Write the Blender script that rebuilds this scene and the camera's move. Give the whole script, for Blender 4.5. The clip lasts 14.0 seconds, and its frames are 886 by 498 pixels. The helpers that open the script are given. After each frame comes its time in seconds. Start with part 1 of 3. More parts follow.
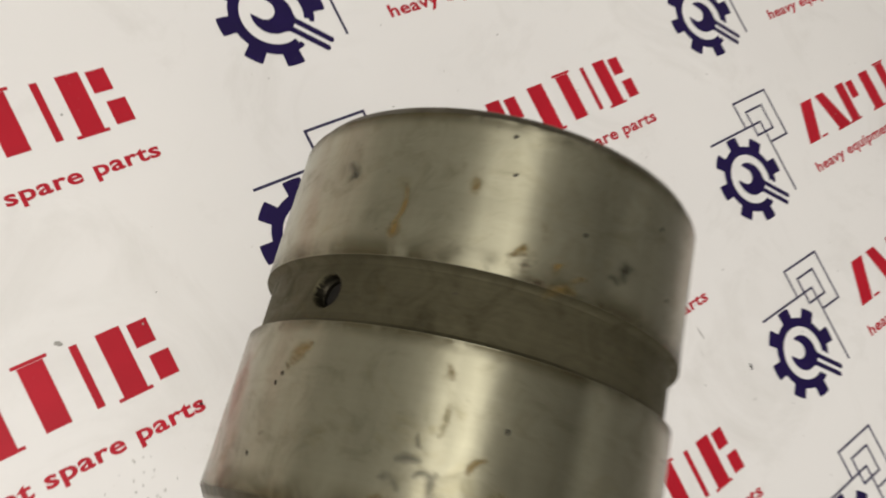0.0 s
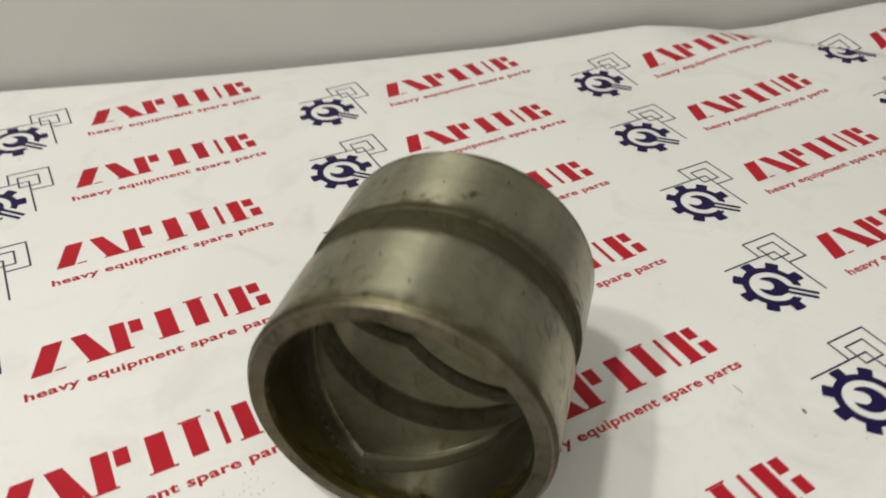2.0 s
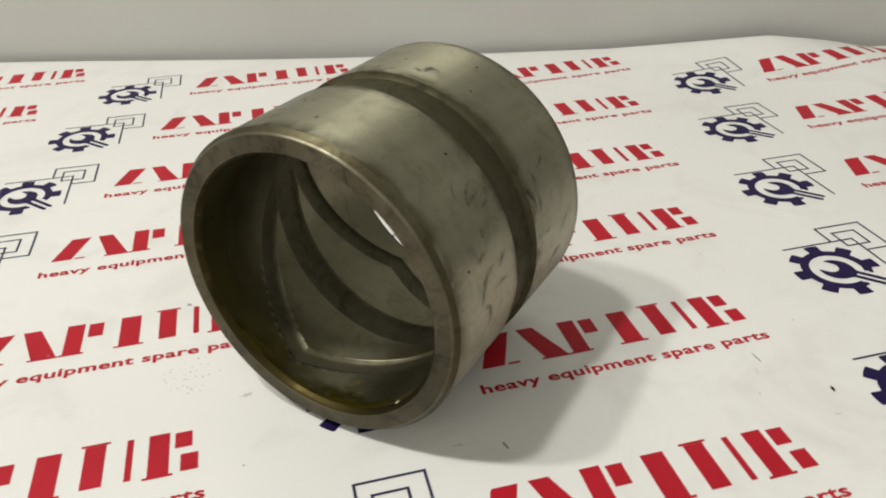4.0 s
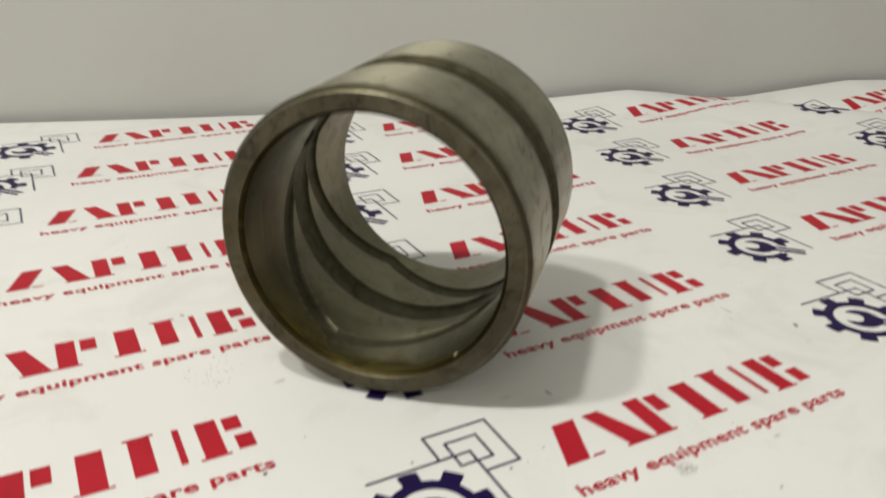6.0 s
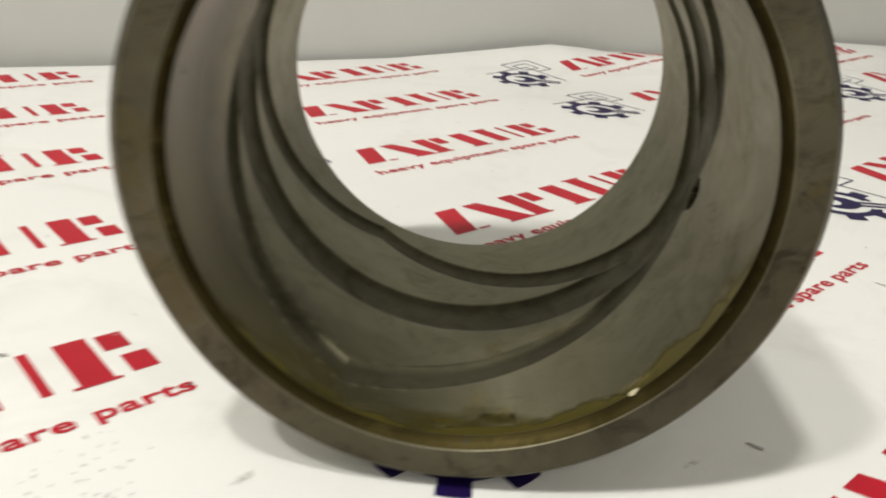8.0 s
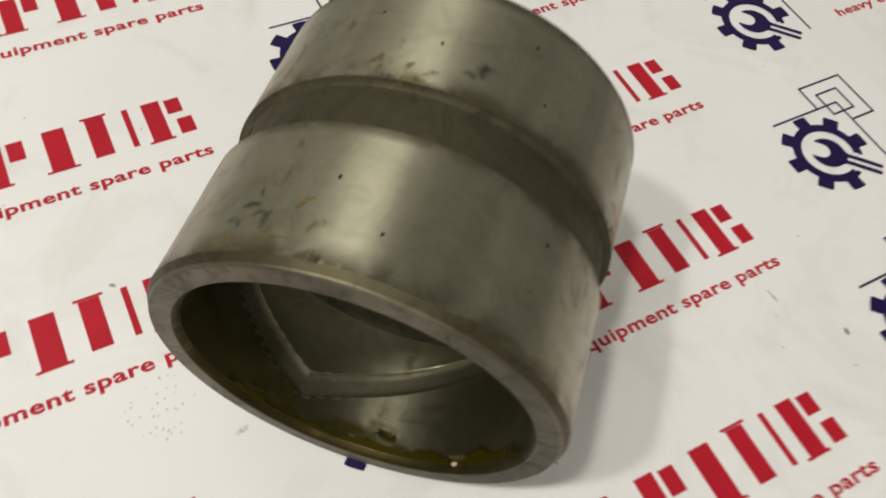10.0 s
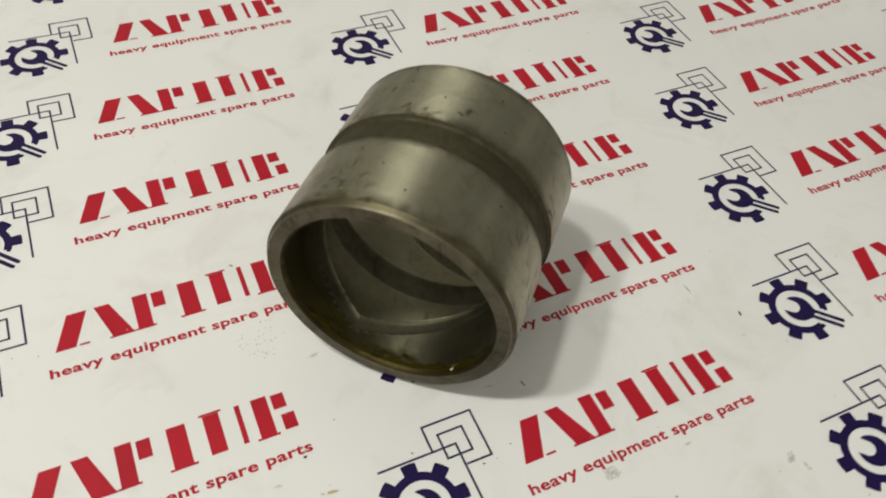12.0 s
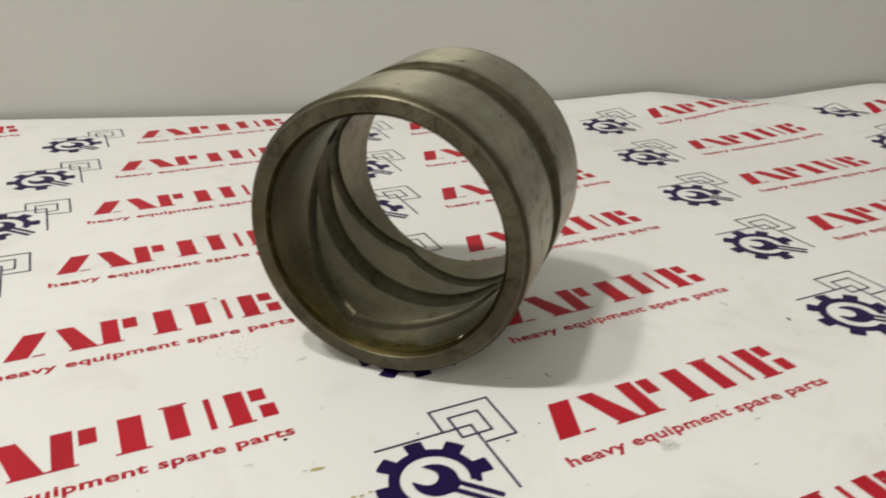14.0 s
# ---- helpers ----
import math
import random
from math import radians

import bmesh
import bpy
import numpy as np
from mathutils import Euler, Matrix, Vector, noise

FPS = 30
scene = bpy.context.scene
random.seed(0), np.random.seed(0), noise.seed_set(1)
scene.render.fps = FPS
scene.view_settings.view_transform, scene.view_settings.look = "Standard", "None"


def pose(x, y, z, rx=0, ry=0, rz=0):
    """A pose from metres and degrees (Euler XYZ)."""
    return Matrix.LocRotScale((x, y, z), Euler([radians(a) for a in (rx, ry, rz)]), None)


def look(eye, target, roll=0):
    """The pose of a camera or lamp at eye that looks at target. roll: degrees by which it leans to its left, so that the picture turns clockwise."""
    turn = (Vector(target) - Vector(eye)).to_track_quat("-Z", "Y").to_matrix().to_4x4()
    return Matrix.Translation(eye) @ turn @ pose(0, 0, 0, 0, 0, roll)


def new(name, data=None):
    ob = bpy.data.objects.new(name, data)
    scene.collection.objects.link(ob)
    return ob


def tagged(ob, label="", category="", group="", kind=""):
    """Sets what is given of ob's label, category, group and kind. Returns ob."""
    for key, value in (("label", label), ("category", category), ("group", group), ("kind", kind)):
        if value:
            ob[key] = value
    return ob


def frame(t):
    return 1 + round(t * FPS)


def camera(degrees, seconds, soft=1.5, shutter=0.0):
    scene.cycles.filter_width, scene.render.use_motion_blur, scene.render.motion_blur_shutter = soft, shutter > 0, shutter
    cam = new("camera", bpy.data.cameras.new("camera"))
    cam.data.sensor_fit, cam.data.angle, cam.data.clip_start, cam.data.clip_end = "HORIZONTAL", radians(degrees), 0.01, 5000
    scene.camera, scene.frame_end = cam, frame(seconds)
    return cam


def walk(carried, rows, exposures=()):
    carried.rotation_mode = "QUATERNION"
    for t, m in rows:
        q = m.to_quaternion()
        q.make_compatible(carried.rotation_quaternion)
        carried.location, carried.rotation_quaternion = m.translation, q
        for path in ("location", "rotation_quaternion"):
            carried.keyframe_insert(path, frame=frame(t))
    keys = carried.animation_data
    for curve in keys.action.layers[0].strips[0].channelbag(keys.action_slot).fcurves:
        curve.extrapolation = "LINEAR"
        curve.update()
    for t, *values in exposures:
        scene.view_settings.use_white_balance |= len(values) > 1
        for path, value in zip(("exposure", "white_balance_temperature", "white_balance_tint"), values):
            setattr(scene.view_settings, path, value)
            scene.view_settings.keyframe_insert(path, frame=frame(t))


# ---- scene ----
cam = camera(57.98, 14.0, soft=1.9, shutter=0.6)
PATH = [
    (0, (-0.08702, -0.00178, 0.21987), (0.05168, 0.04591, -0.04183), 60.22),
    (0.5, (-0.07909, -0.02010, 0.26934), (0.03925, 0.04147, 0.00063), 53.36),
    (1, (-0.05097, -0.07018, 0.30538), (0.02195, 0.04580, 0.03848), 23.48),
    (1.5, (-0.03290, -0.13648, 0.29884), (0.02198, 0.04132, 0.06353), 6.97),
    (2, (-0.04243, -0.19156, 0.23882), (0.01260, 0.03929, 0.05530), 0.78),
    (2.5, (-0.03089, -0.23647, 0.18719), (0.01740, 0.02028, 0.03971), -1.78),
    (2.7, (-0.02316, -0.24804, 0.17385), (0.01515, 0.01386, 0.03262), -2.13),
    (4.8, (0.04131, -0.20852, 0.18402), (0.02273, 0.04218, 0.02030), -1.99),
    (5, (0.02233, -0.21826, 0.18569), (0.02447, 0.03793, 0.02961), -0.74),
    (5.5, (-0.01588, -0.24051, 0.17904), (0.02416, 0.02499, 0.04522), 0.13),
    (6, (-0.04484, -0.25075, 0.14600), (0.01539, 0.01709, 0.02503), 1.06),
    (6.5, (-0.06059, -0.22761, 0.10736), (0.02332, 0.03747, -0.00531), 2.80),
    (7, (-0.07972, -0.17551, 0.09952), (0.02858, 0.08292, -0.00764), 3.77),
    (7.5, (-0.08125, -0.14475, 0.09126), (0.03964, 0.10768, -0.01674), 4.41),
    (8, (-0.06759, -0.12581, 0.08260), (0.05763, 0.12144, -0.03222), 3.90),
    (8.2, (-0.05636, -0.12391, 0.08657), (0.06362, 0.12302, -0.03379), 2.74),
    (10.3, (-0.01996, -0.09899, 0.24817), (0.03152, 0.03560, -0.01495), 13.50),
    (10.5, (-0.01380, -0.09715, 0.26935), (0.03530, 0.03134, 0.00275), 14.74),
    (11, (-0.01560, -0.10878, 0.32558), (0.03456, 0.01382, 0.05641), 16.70),
    (11.5, (-0.03080, -0.16211, 0.32984), (0.01571, -0.00822, 0.07655), 10.30),
    (12, (-0.04003, -0.20892, 0.28497), (0.00392, -0.01854, 0.05732), 5.73),
    (12.5, (-0.04069, -0.23550, 0.25113), (0.00679, -0.01491, 0.05342), 3.25),
    (13, (-0.04408, -0.25247, 0.20235), (0.01114, -0.00603, 0.04043), 2.20),
    (13.5, (-0.03886, -0.26858, 0.17475), (0.01844, -0.00718, 0.03914), 1.91),
    (14, (-0.04068, -0.27319, 0.15320), (0.00673, -0.00325, 0.03120), 0.89),
]
EXPOSURES = [
    (0.0, 0.03, 6500, 15), (0.5, -0.05, 6500, 15), (1.0, -0.03, 6500, 12), (1.5, 0.0, 6500, 9), (2.5, 0.06, 6500, 9), (5.0, 0.14, 6500, 9),
    (6.0, 0.08, 6500, 9), (6.5, 0.06, 6500, 9), (7.0, 0.14, 6500, 9), (7.5, 0.24, 6500, 9), (8.0, 0.40, 6500, 9), (8.2, 0.40, 6500, 9), (10.3, 0.01, 6500, 14),
    (10.5, 0.0, 6500, 15), (11.0, -0.02, 6500, 11), (11.5, -0.05, 6500, 9), (12.0, -0.10, 6500, 9), (13.0, -0.02, 6500, 10), (14.0, 0.03, 6500, 10),
]
walk(cam, [(t, look(eye, target, roll)) for t, eye, target, roll in PATH], EXPOSURES)

# ---- world and lamps ----
world = bpy.data.worlds.new("world")
scene.world = world
world.use_nodes = True
wn = world.node_tree.nodes["Background"]
wn.inputs["Color"].default_value = (0.9, 0.95, 1.0, 1)
wn.inputs["Strength"].default_value = 0.05
scene.view_settings.exposure = 0.0


LAMP_Z = 2.0
LAMPS = [(-0.74, -0.34, 16.0), (-1.28, -0.30, 19.0)]
# Unseen panels behind the view, added to lift the ambient light.
FILL_PANELS = [(-2.35, -2.1, 5.0), (-1.25, -2.1, 4.0), (-0.15, -2.1, 4.5), (1.55, -2.1, 8.0)]
for spots, shape, size in ((LAMPS, "DISK", 0.15), (FILL_PANELS, "SQUARE", 0.56)):
    for lx, ly, watts in spots:
        data = bpy.data.lights.new("ceiling_glow", "AREA")
        data.shape, data.size, data.energy, data.color = shape, size, watts, (1.0, 0.985, 0.925)
        new("ceiling_glow", data).matrix_world = pose(lx, ly, LAMP_Z - 0.012)


# ---- materials ----
def material(name):
    m = bpy.data.materials.new(name)
    m.use_nodes = True
    nt = m.node_tree
    return m, nt.nodes, nt.links, nt.nodes["Principled BSDF"]


def coords(nodes, links, scale=(1, 1, 1)):
    c = nodes.new("ShaderNodeTexCoord")
    mp = nodes.new("ShaderNodeMapping")
    mp.inputs["Scale"].default_value = scale
    links.new(c.outputs["Object"], mp.inputs["Vector"])
    return mp.outputs["Vector"]


def noise_tex(nodes, links, vec, scale, detail=4.0, rough=0.55, distortion=0.0):
    n = nodes.new("ShaderNodeTexNoise")
    n.inputs["Scale"].default_value, n.inputs["Detail"].default_value = scale, detail
    n.inputs["Roughness"].default_value, n.inputs["Distortion"].default_value = rough, distortion
    links.new(vec, n.inputs["Vector"])
    return n.outputs["Fac"]


def ramp(nodes, links, fac, stops):
    r = nodes.new("ShaderNodeValToRGB")
    while len(r.color_ramp.elements) < len(stops):
        r.color_ramp.elements.new(0.5)
    for el, (p, c) in zip(r.color_ramp.elements, stops):
        el.position, el.color = p, c if len(c) == 4 else (*c, 1)
    links.new(fac, r.inputs["Fac"])
    return r.outputs["Color"]


def mix(nodes, links, fac, a, b, kind="MIX"):
    m = nodes.new("ShaderNodeMix")
    m.data_type, m.blend_type = "RGBA", kind
    for sock, v in ((m.inputs[0], fac), (m.inputs[6], a), (m.inputs[7], b)):
        if hasattr(v, "is_linked"):
            links.new(v, sock)
        else:
            sock.default_value = v if isinstance(v, float) else (*v, 1)
    return m.outputs[2]


def bump(nodes, links, height, strength, distance, bsdf):
    b = nodes.new("ShaderNodeBump")
    b.inputs["Strength"].default_value, b.inputs["Distance"].default_value = strength, distance
    links.new(height, b.inputs["Height"])
    links.new(b.outputs["Normal"], bsdf.inputs["Normal"])


def plain(name, colour, rough, grain=300.0, amount=0.08, bumpy=0.1, dist=0.0005, spec=0.5):
    m, nodes, links, bsdf = material(name)
    vec = coords(nodes, links)
    fine = noise_tex(nodes, links, vec, grain)
    broad = noise_tex(nodes, links, vec, grain / 40, 3.0)
    lo, hi = tuple(c * (1 - amount) for c in colour), tuple(min(1, c * (1 + amount)) for c in colour)
    c1 = ramp(nodes, links, broad, [(0.3, lo), (0.7, hi)])
    c2 = ramp(nodes, links, fine, [(0.3, (1 - amount / 2,) * 3), (0.7, (1, 1, 1))])
    links.new(mix(nodes, links, 1.0, c1, c2, "MULTIPLY"), bsdf.inputs["Base Color"])
    bsdf.inputs["Roughness"].default_value = rough
    bsdf.inputs["Specular IOR Level"].default_value = spec
    bump(nodes, links, fine, bumpy, dist, bsdf)
    return m


def vinyl_material():
    m, nodes, links, bsdf = material("banner_vinyl")
    vec = coords(nodes, links)
    broad = noise_tex(nodes, links, vec, 7.0, 3.0)
    smear = noise_tex(nodes, links, vec, 21.0, 6.0, 0.65, 0.9)
    speck = noise_tex(nodes, links, vec, 420.0, 2.0, 0.5)
    base = ramp(nodes, links, broad, [(0.3, (0.787, 0.777, 0.748)), (0.7, (0.837, 0.828, 0.798))])
    dirt = ramp(nodes, links, smear, [(0.0, (1, 1, 1)), (0.52, (1, 1, 1)), (0.76, (0.88, 0.875, 0.86))])
    dots = ramp(nodes, links, speck, [(0.0, (1, 1, 1)), (0.74, (1, 1, 1)), (0.82, (0.80, 0.79, 0.76))])
    col = mix(nodes, links, 1.0, base, dirt, "MULTIPLY")
    col = mix(nodes, links, 1.0, col, dots, "MULTIPLY")
    links.new(col, bsdf.inputs["Base Color"])
    bsdf.inputs["Roughness"].default_value = 0.30
    weave = noise_tex(nodes, links, vec, 900.0, 2.0)
    bump(nodes, links, weave, 0.06, 0.0003, bsdf)
    return m


def ink_material(name, colour, rough=0.5):
    m, nodes, links, bsdf = material(name)
    vec = coords(nodes, links)
    grain = noise_tex(nodes, links, vec, 650.0, 3.0)
    broad = noise_tex(nodes, links, vec, 40.0, 3.0)
    lo, hi = tuple(c * 0.88 for c in colour), tuple(c * 1.1 for c in colour)
    c1 = ramp(nodes, links, broad, [(0.3, lo), (0.7, hi)])
    faded = tuple(0.85 * c + 0.15 * 0.5 for c in colour)
    c2 = mix(nodes, links, ramp(nodes, links, grain, [(0.66, (0, 0, 0)), (0.85, (0.5, 0.5, 0.5))]), c1, faded)
    links.new(c2, bsdf.inputs["Base Color"])
    bsdf.inputs["Roughness"].default_value = rough
    bsdf.inputs["Specular IOR Level"].default_value = 0.25
    return m


def steel_material(name, light, dark, rough, stain=0.5, lines=0.5, metal=1.0, aniso=0.0, brown=(0.11, 0.086, 0.032), mottle=0.74, wavy=0.0, axial=0.0, oil=0.0):
    """Turned steel: rings round the axis (local Y), dark mottling, oil stains and small pits."""
    m, nodes, links, bsdf = material(name)
    rings = noise_tex(nodes, links, coords(nodes, links, (4, 900, 4)), 1.0, 3.0, 0.6)
    blot = noise_tex(nodes, links, coords(nodes, links), 55.0, 7.0, 0.66, 1.6)
    cloud = noise_tex(nodes, links, coords(nodes, links), 19.0, 6.0, 0.62, 0.8)
    mott = noise_tex(nodes, links, coords(nodes, links), 130.0, 8.0, 0.7, 1.0)
    pits = noise_tex(nodes, links, coords(nodes, links), 330.0, 3.0, 0.5)
    base = ramp(nodes, links, cloud, [(0.30, dark), (0.68, light)])
    ringc = ramp(nodes, links, rings, [(0.3, (1 - 0.25 * lines,) * 3), (0.7, (1, 1, 1))])
    base = mix(nodes, links, 1.0, base, ringc, "MULTIPLY")
    base = mix(nodes, links, 1.0, base, ramp(nodes, links, mott, [(0.30, (mottle, mottle * 0.985, mottle * 0.93)), (0.50, (1, 1, 1))]), "MULTIPLY")
    if axial:
        wipe = noise_tex(nodes, links, coords(nodes, links, (150, 9, 150)), 1.0, 4.0, 0.6, 0.4)
        base = mix(nodes, links, 1.0, base, ramp(nodes, links, wipe, [(0.35, (1 - axial,) * 3), (0.62, (1, 1, 1))]), "MULTIPLY")
    mask = ramp(nodes, links, blot, [(0.57, (0, 0, 0)), (0.72, (stain,) * 3)])
    base = mix(nodes, links, mask, base, brown)
    pitm = ramp(nodes, links, pits, [(0.70, (0, 0, 0)), (0.78, (stain,) * 3)])
    base = mix(nodes, links, pitm, base, (0.04, 0.037, 0.03))
    links.new(base, bsdf.inputs["Base Color"])
    bsdf.inputs["Metallic"].default_value = metal
    tan = nodes.new("ShaderNodeTangent")
    tan.direction_type, tan.axis = "RADIAL", "Y"
    links.new(tan.outputs["Tangent"], bsdf.inputs["Tangent"])
    bsdf.inputs["Anisotropic"].default_value = aniso
    bsdf.inputs["Coat Weight"].default_value, bsdf.inputs["Coat Roughness"].default_value = oil, 0.14
    bsdf.inputs["Anisotropic Rotation"].default_value = 0.25
    r = ramp(nodes, links, mott, [(0.30, (min(1, rough * 1.3),) * 3), (0.66, (rough * 0.88,) * 3)])
    links.new(r, bsdf.inputs["Roughness"])
    both = nodes.new("ShaderNodeMath")
    both.operation = "MULTIPLY_ADD"
    links.new(mott, both.inputs[0])
    both.inputs[1].default_value = 12.0 * wavy
    links.new(rings, both.inputs[2])
    bump(nodes, links, both.outputs["Value"], 0.05, 0.0002, bsdf)
    return m


VINYL = vinyl_material()
RED = ink_material("red_ink", (0.44, 0.009, 0.022))
NAVY = ink_material("navy_ink", (0.010, 0.003, 0.052))
LINE = ink_material("dark_line_ink", (0.03, 0.028, 0.07))
STEEL = steel_material("turned_steel", (0.385, 0.369, 0.264), (0.290, 0.278, 0.194), 0.39, 0.45, 0.2, 1.0, 0.9, (0.235, 0.205, 0.105), mottle=0.82, wavy=0.6, axial=0.12, oil=0.35)
FACE = steel_material("end_face_steel", (0.160, 0.144, 0.100), (0.062, 0.054, 0.034), 0.44, 0.8, 0.5, mottle=0.40)
DULL = steel_material("dull_groove_steel", (0.115, 0.104, 0.062), (0.075, 0.067, 0.037), 0.68, 0.6, 0.8, 0.85)
BORE = steel_material("bore_steel", (0.270, 0.256, 0.178), (0.160, 0.150, 0.092), 0.37, 0.4, 0.12, 1.0, 0.7, (0.10, 0.08, 0.03), mottle=0.82)
MILLED = steel_material("milled_groove_steel", (0.150, 0.140, 0.094), (0.095, 0.088, 0.055), 0.58, 0.4, 0.2, 1.0, mottle=0.8)
EDGE = steel_material("chamfer_steel", (0.115, 0.102, 0.062), (0.060, 0.052, 0.028), 0.45, 0.5, 0.5, mottle=0.6)
# Near-black steel: the shade inside the oil holes put into the colour.
HOLE_SHADE = steel_material("shaded_hole_steel", (0.05, 0.045, 0.032), (0.025, 0.022, 0.015), 0.5, 0.4)
BRIGHT = steel_material("worn_edge_steel", (0.20, 0.184, 0.132), (0.09, 0.08, 0.05), 0.38, 0.6, 0.2)
OILY = steel_material("oily_lip_steel", (0.058, 0.045, 0.016), (0.030, 0.023, 0.008), 0.50, 0.8, 0.3)
WALL = plain("wall_paint", (0.575, 0.572, 0.540), 0.75, 120.0, 0.03, 0.05, 0.001)
TABLE = plain("table_laminate", (0.55, 0.53, 0.50), 0.5)
ROOM = plain("room_paint", (0.61, 0.60, 0.585), 0.8, 60.0, 0.03, 0.05, 0.001)
# Darker than ROOM only to dim what the steel reflects on that side.
DIM_SIDE = plain("dim_side_tone", (0.50, 0.49, 0.47), 0.8, 60.0, 0.05, 0.05, 0.001)
FLOOR = plain("floor_concrete", (0.42, 0.41, 0.39), 0.6, 60.0, 0.12)
LAMP_BODY = plain("lamp_enamel", (0.8, 0.8, 0.78), 0.4)


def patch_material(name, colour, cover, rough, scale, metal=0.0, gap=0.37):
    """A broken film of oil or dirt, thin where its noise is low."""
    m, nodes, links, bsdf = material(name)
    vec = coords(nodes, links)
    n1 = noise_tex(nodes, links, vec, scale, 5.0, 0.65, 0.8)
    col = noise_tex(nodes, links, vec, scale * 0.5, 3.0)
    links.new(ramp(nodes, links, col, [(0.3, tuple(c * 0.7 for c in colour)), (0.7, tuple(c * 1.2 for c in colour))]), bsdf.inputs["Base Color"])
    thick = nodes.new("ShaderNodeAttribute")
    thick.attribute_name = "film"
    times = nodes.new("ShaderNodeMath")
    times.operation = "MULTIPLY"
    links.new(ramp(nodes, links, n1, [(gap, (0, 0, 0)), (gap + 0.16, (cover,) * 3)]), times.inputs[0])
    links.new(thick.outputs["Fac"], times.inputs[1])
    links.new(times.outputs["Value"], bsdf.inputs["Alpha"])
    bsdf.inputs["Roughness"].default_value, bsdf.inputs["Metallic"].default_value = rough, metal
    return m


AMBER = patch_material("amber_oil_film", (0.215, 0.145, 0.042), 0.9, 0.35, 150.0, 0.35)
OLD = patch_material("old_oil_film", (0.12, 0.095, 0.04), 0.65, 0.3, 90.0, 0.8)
HAZE = patch_material("brown_oil_haze", (0.088, 0.074, 0.025), 0.97, 0.3, 60.0, 0.7, 0.24)
LUBE = patch_material("olive_oil_pool", (0.135, 0.108, 0.008), 0.95, 0.30, 45.0, 0.8)
YELLOW = patch_material("yellow_oil_film", (0.27, 0.22, 0.075), 0.6, 0.3, 380.0, 0.5)
SCUFF = patch_material("dark_scuff", (0.105, 0.100, 0.076), 0.6, 0.42, 110.0, 0.95)
RUST = patch_material("dark_rust", (0.07, 0.032, 0.010), 1.0, 0.5, 200.0)
FAINT = patch_material("faint_dirt", (0.33, 0.315, 0.26), 0.45, 0.7, 700.0)
PIT = plain("dark_speck", (0.022, 0.020, 0.017), 0.8, 900.0, 0.2, spec=0.15)
SMUDGE = plain("grey_smudge", (0.34, 0.33, 0.30), 0.7, 900.0, 0.25)
OIL = plain("yellow_oil_spot", (0.55, 0.47, 0.22), 0.4, 900.0, 0.2)
FLAKE = plain("pale_chip", (0.58, 0.52, 0.33), 0.6, 900.0, 0.1)


# ---- mesh helpers ----
def link_mesh(name, verts, faces, mat, parent=None, label="", smooth=False):
    me = bpy.data.meshes.new(name)
    me.from_pydata([tuple(map(float, v)) for v in verts], [], [tuple(map(int, f)) for f in faces])
    me.materials.append(mat)
    if smooth:
        me.polygons.foreach_set("use_smooth", [True] * len(me.polygons))
    me.update()
    ob = new(name, me)
    if parent is not None:
        ob.parent = parent
    if label:
        tagged(ob, label)
    return ob


def part(name, bm, mat, parent, label="", smooth=False):
    me = bpy.data.meshes.new(name)
    bm.to_mesh(me)
    bm.free()
    me.materials.append(mat)
    if smooth:
        me.polygons.foreach_set("use_smooth", [True] * len(me.polygons))
    ob = new(name, me)
    ob.parent = parent
    if label:
        tagged(ob, label)
    return ob


def box_bm(x0, x1, y0, y1, z0, z1, bevel=0.0):
    bm = bmesh.new()
    bmesh.ops.create_cube(bm, size=1.0)
    for v in bm.verts:
        v.co = Vector((x0 + (v.co.x + 0.5) * (x1 - x0), y0 + (v.co.y + 0.5) * (y1 - y0), z0 + (v.co.z + 0.5) * (z1 - z0)))
    if bevel:
        bmesh.ops.bevel(bm, geom=bm.edges[:], offset=bevel, segments=2, affect="EDGES", profile=0.7)
    return bm


# ---- the lie of the banner ----
COEF = [0.000434, -0.001519, -0.000364, 1e-05, 0.000648, 0.001359, 0.000738, 0.000387, -0.000248]
TURN = radians(15.585)
CT, ST = math.cos(TURN), math.sin(TURN)
OX, OY = -0.00760, 0.08644
EDGE_Y = 0.3300
REST = 0.0009
AXIS_X, AXIS_Y = 0.483, 0.876


def smooth01(v):
    v = np.clip(v, 0.0, 1.0)
    return v * v * (3 - 2 * v)


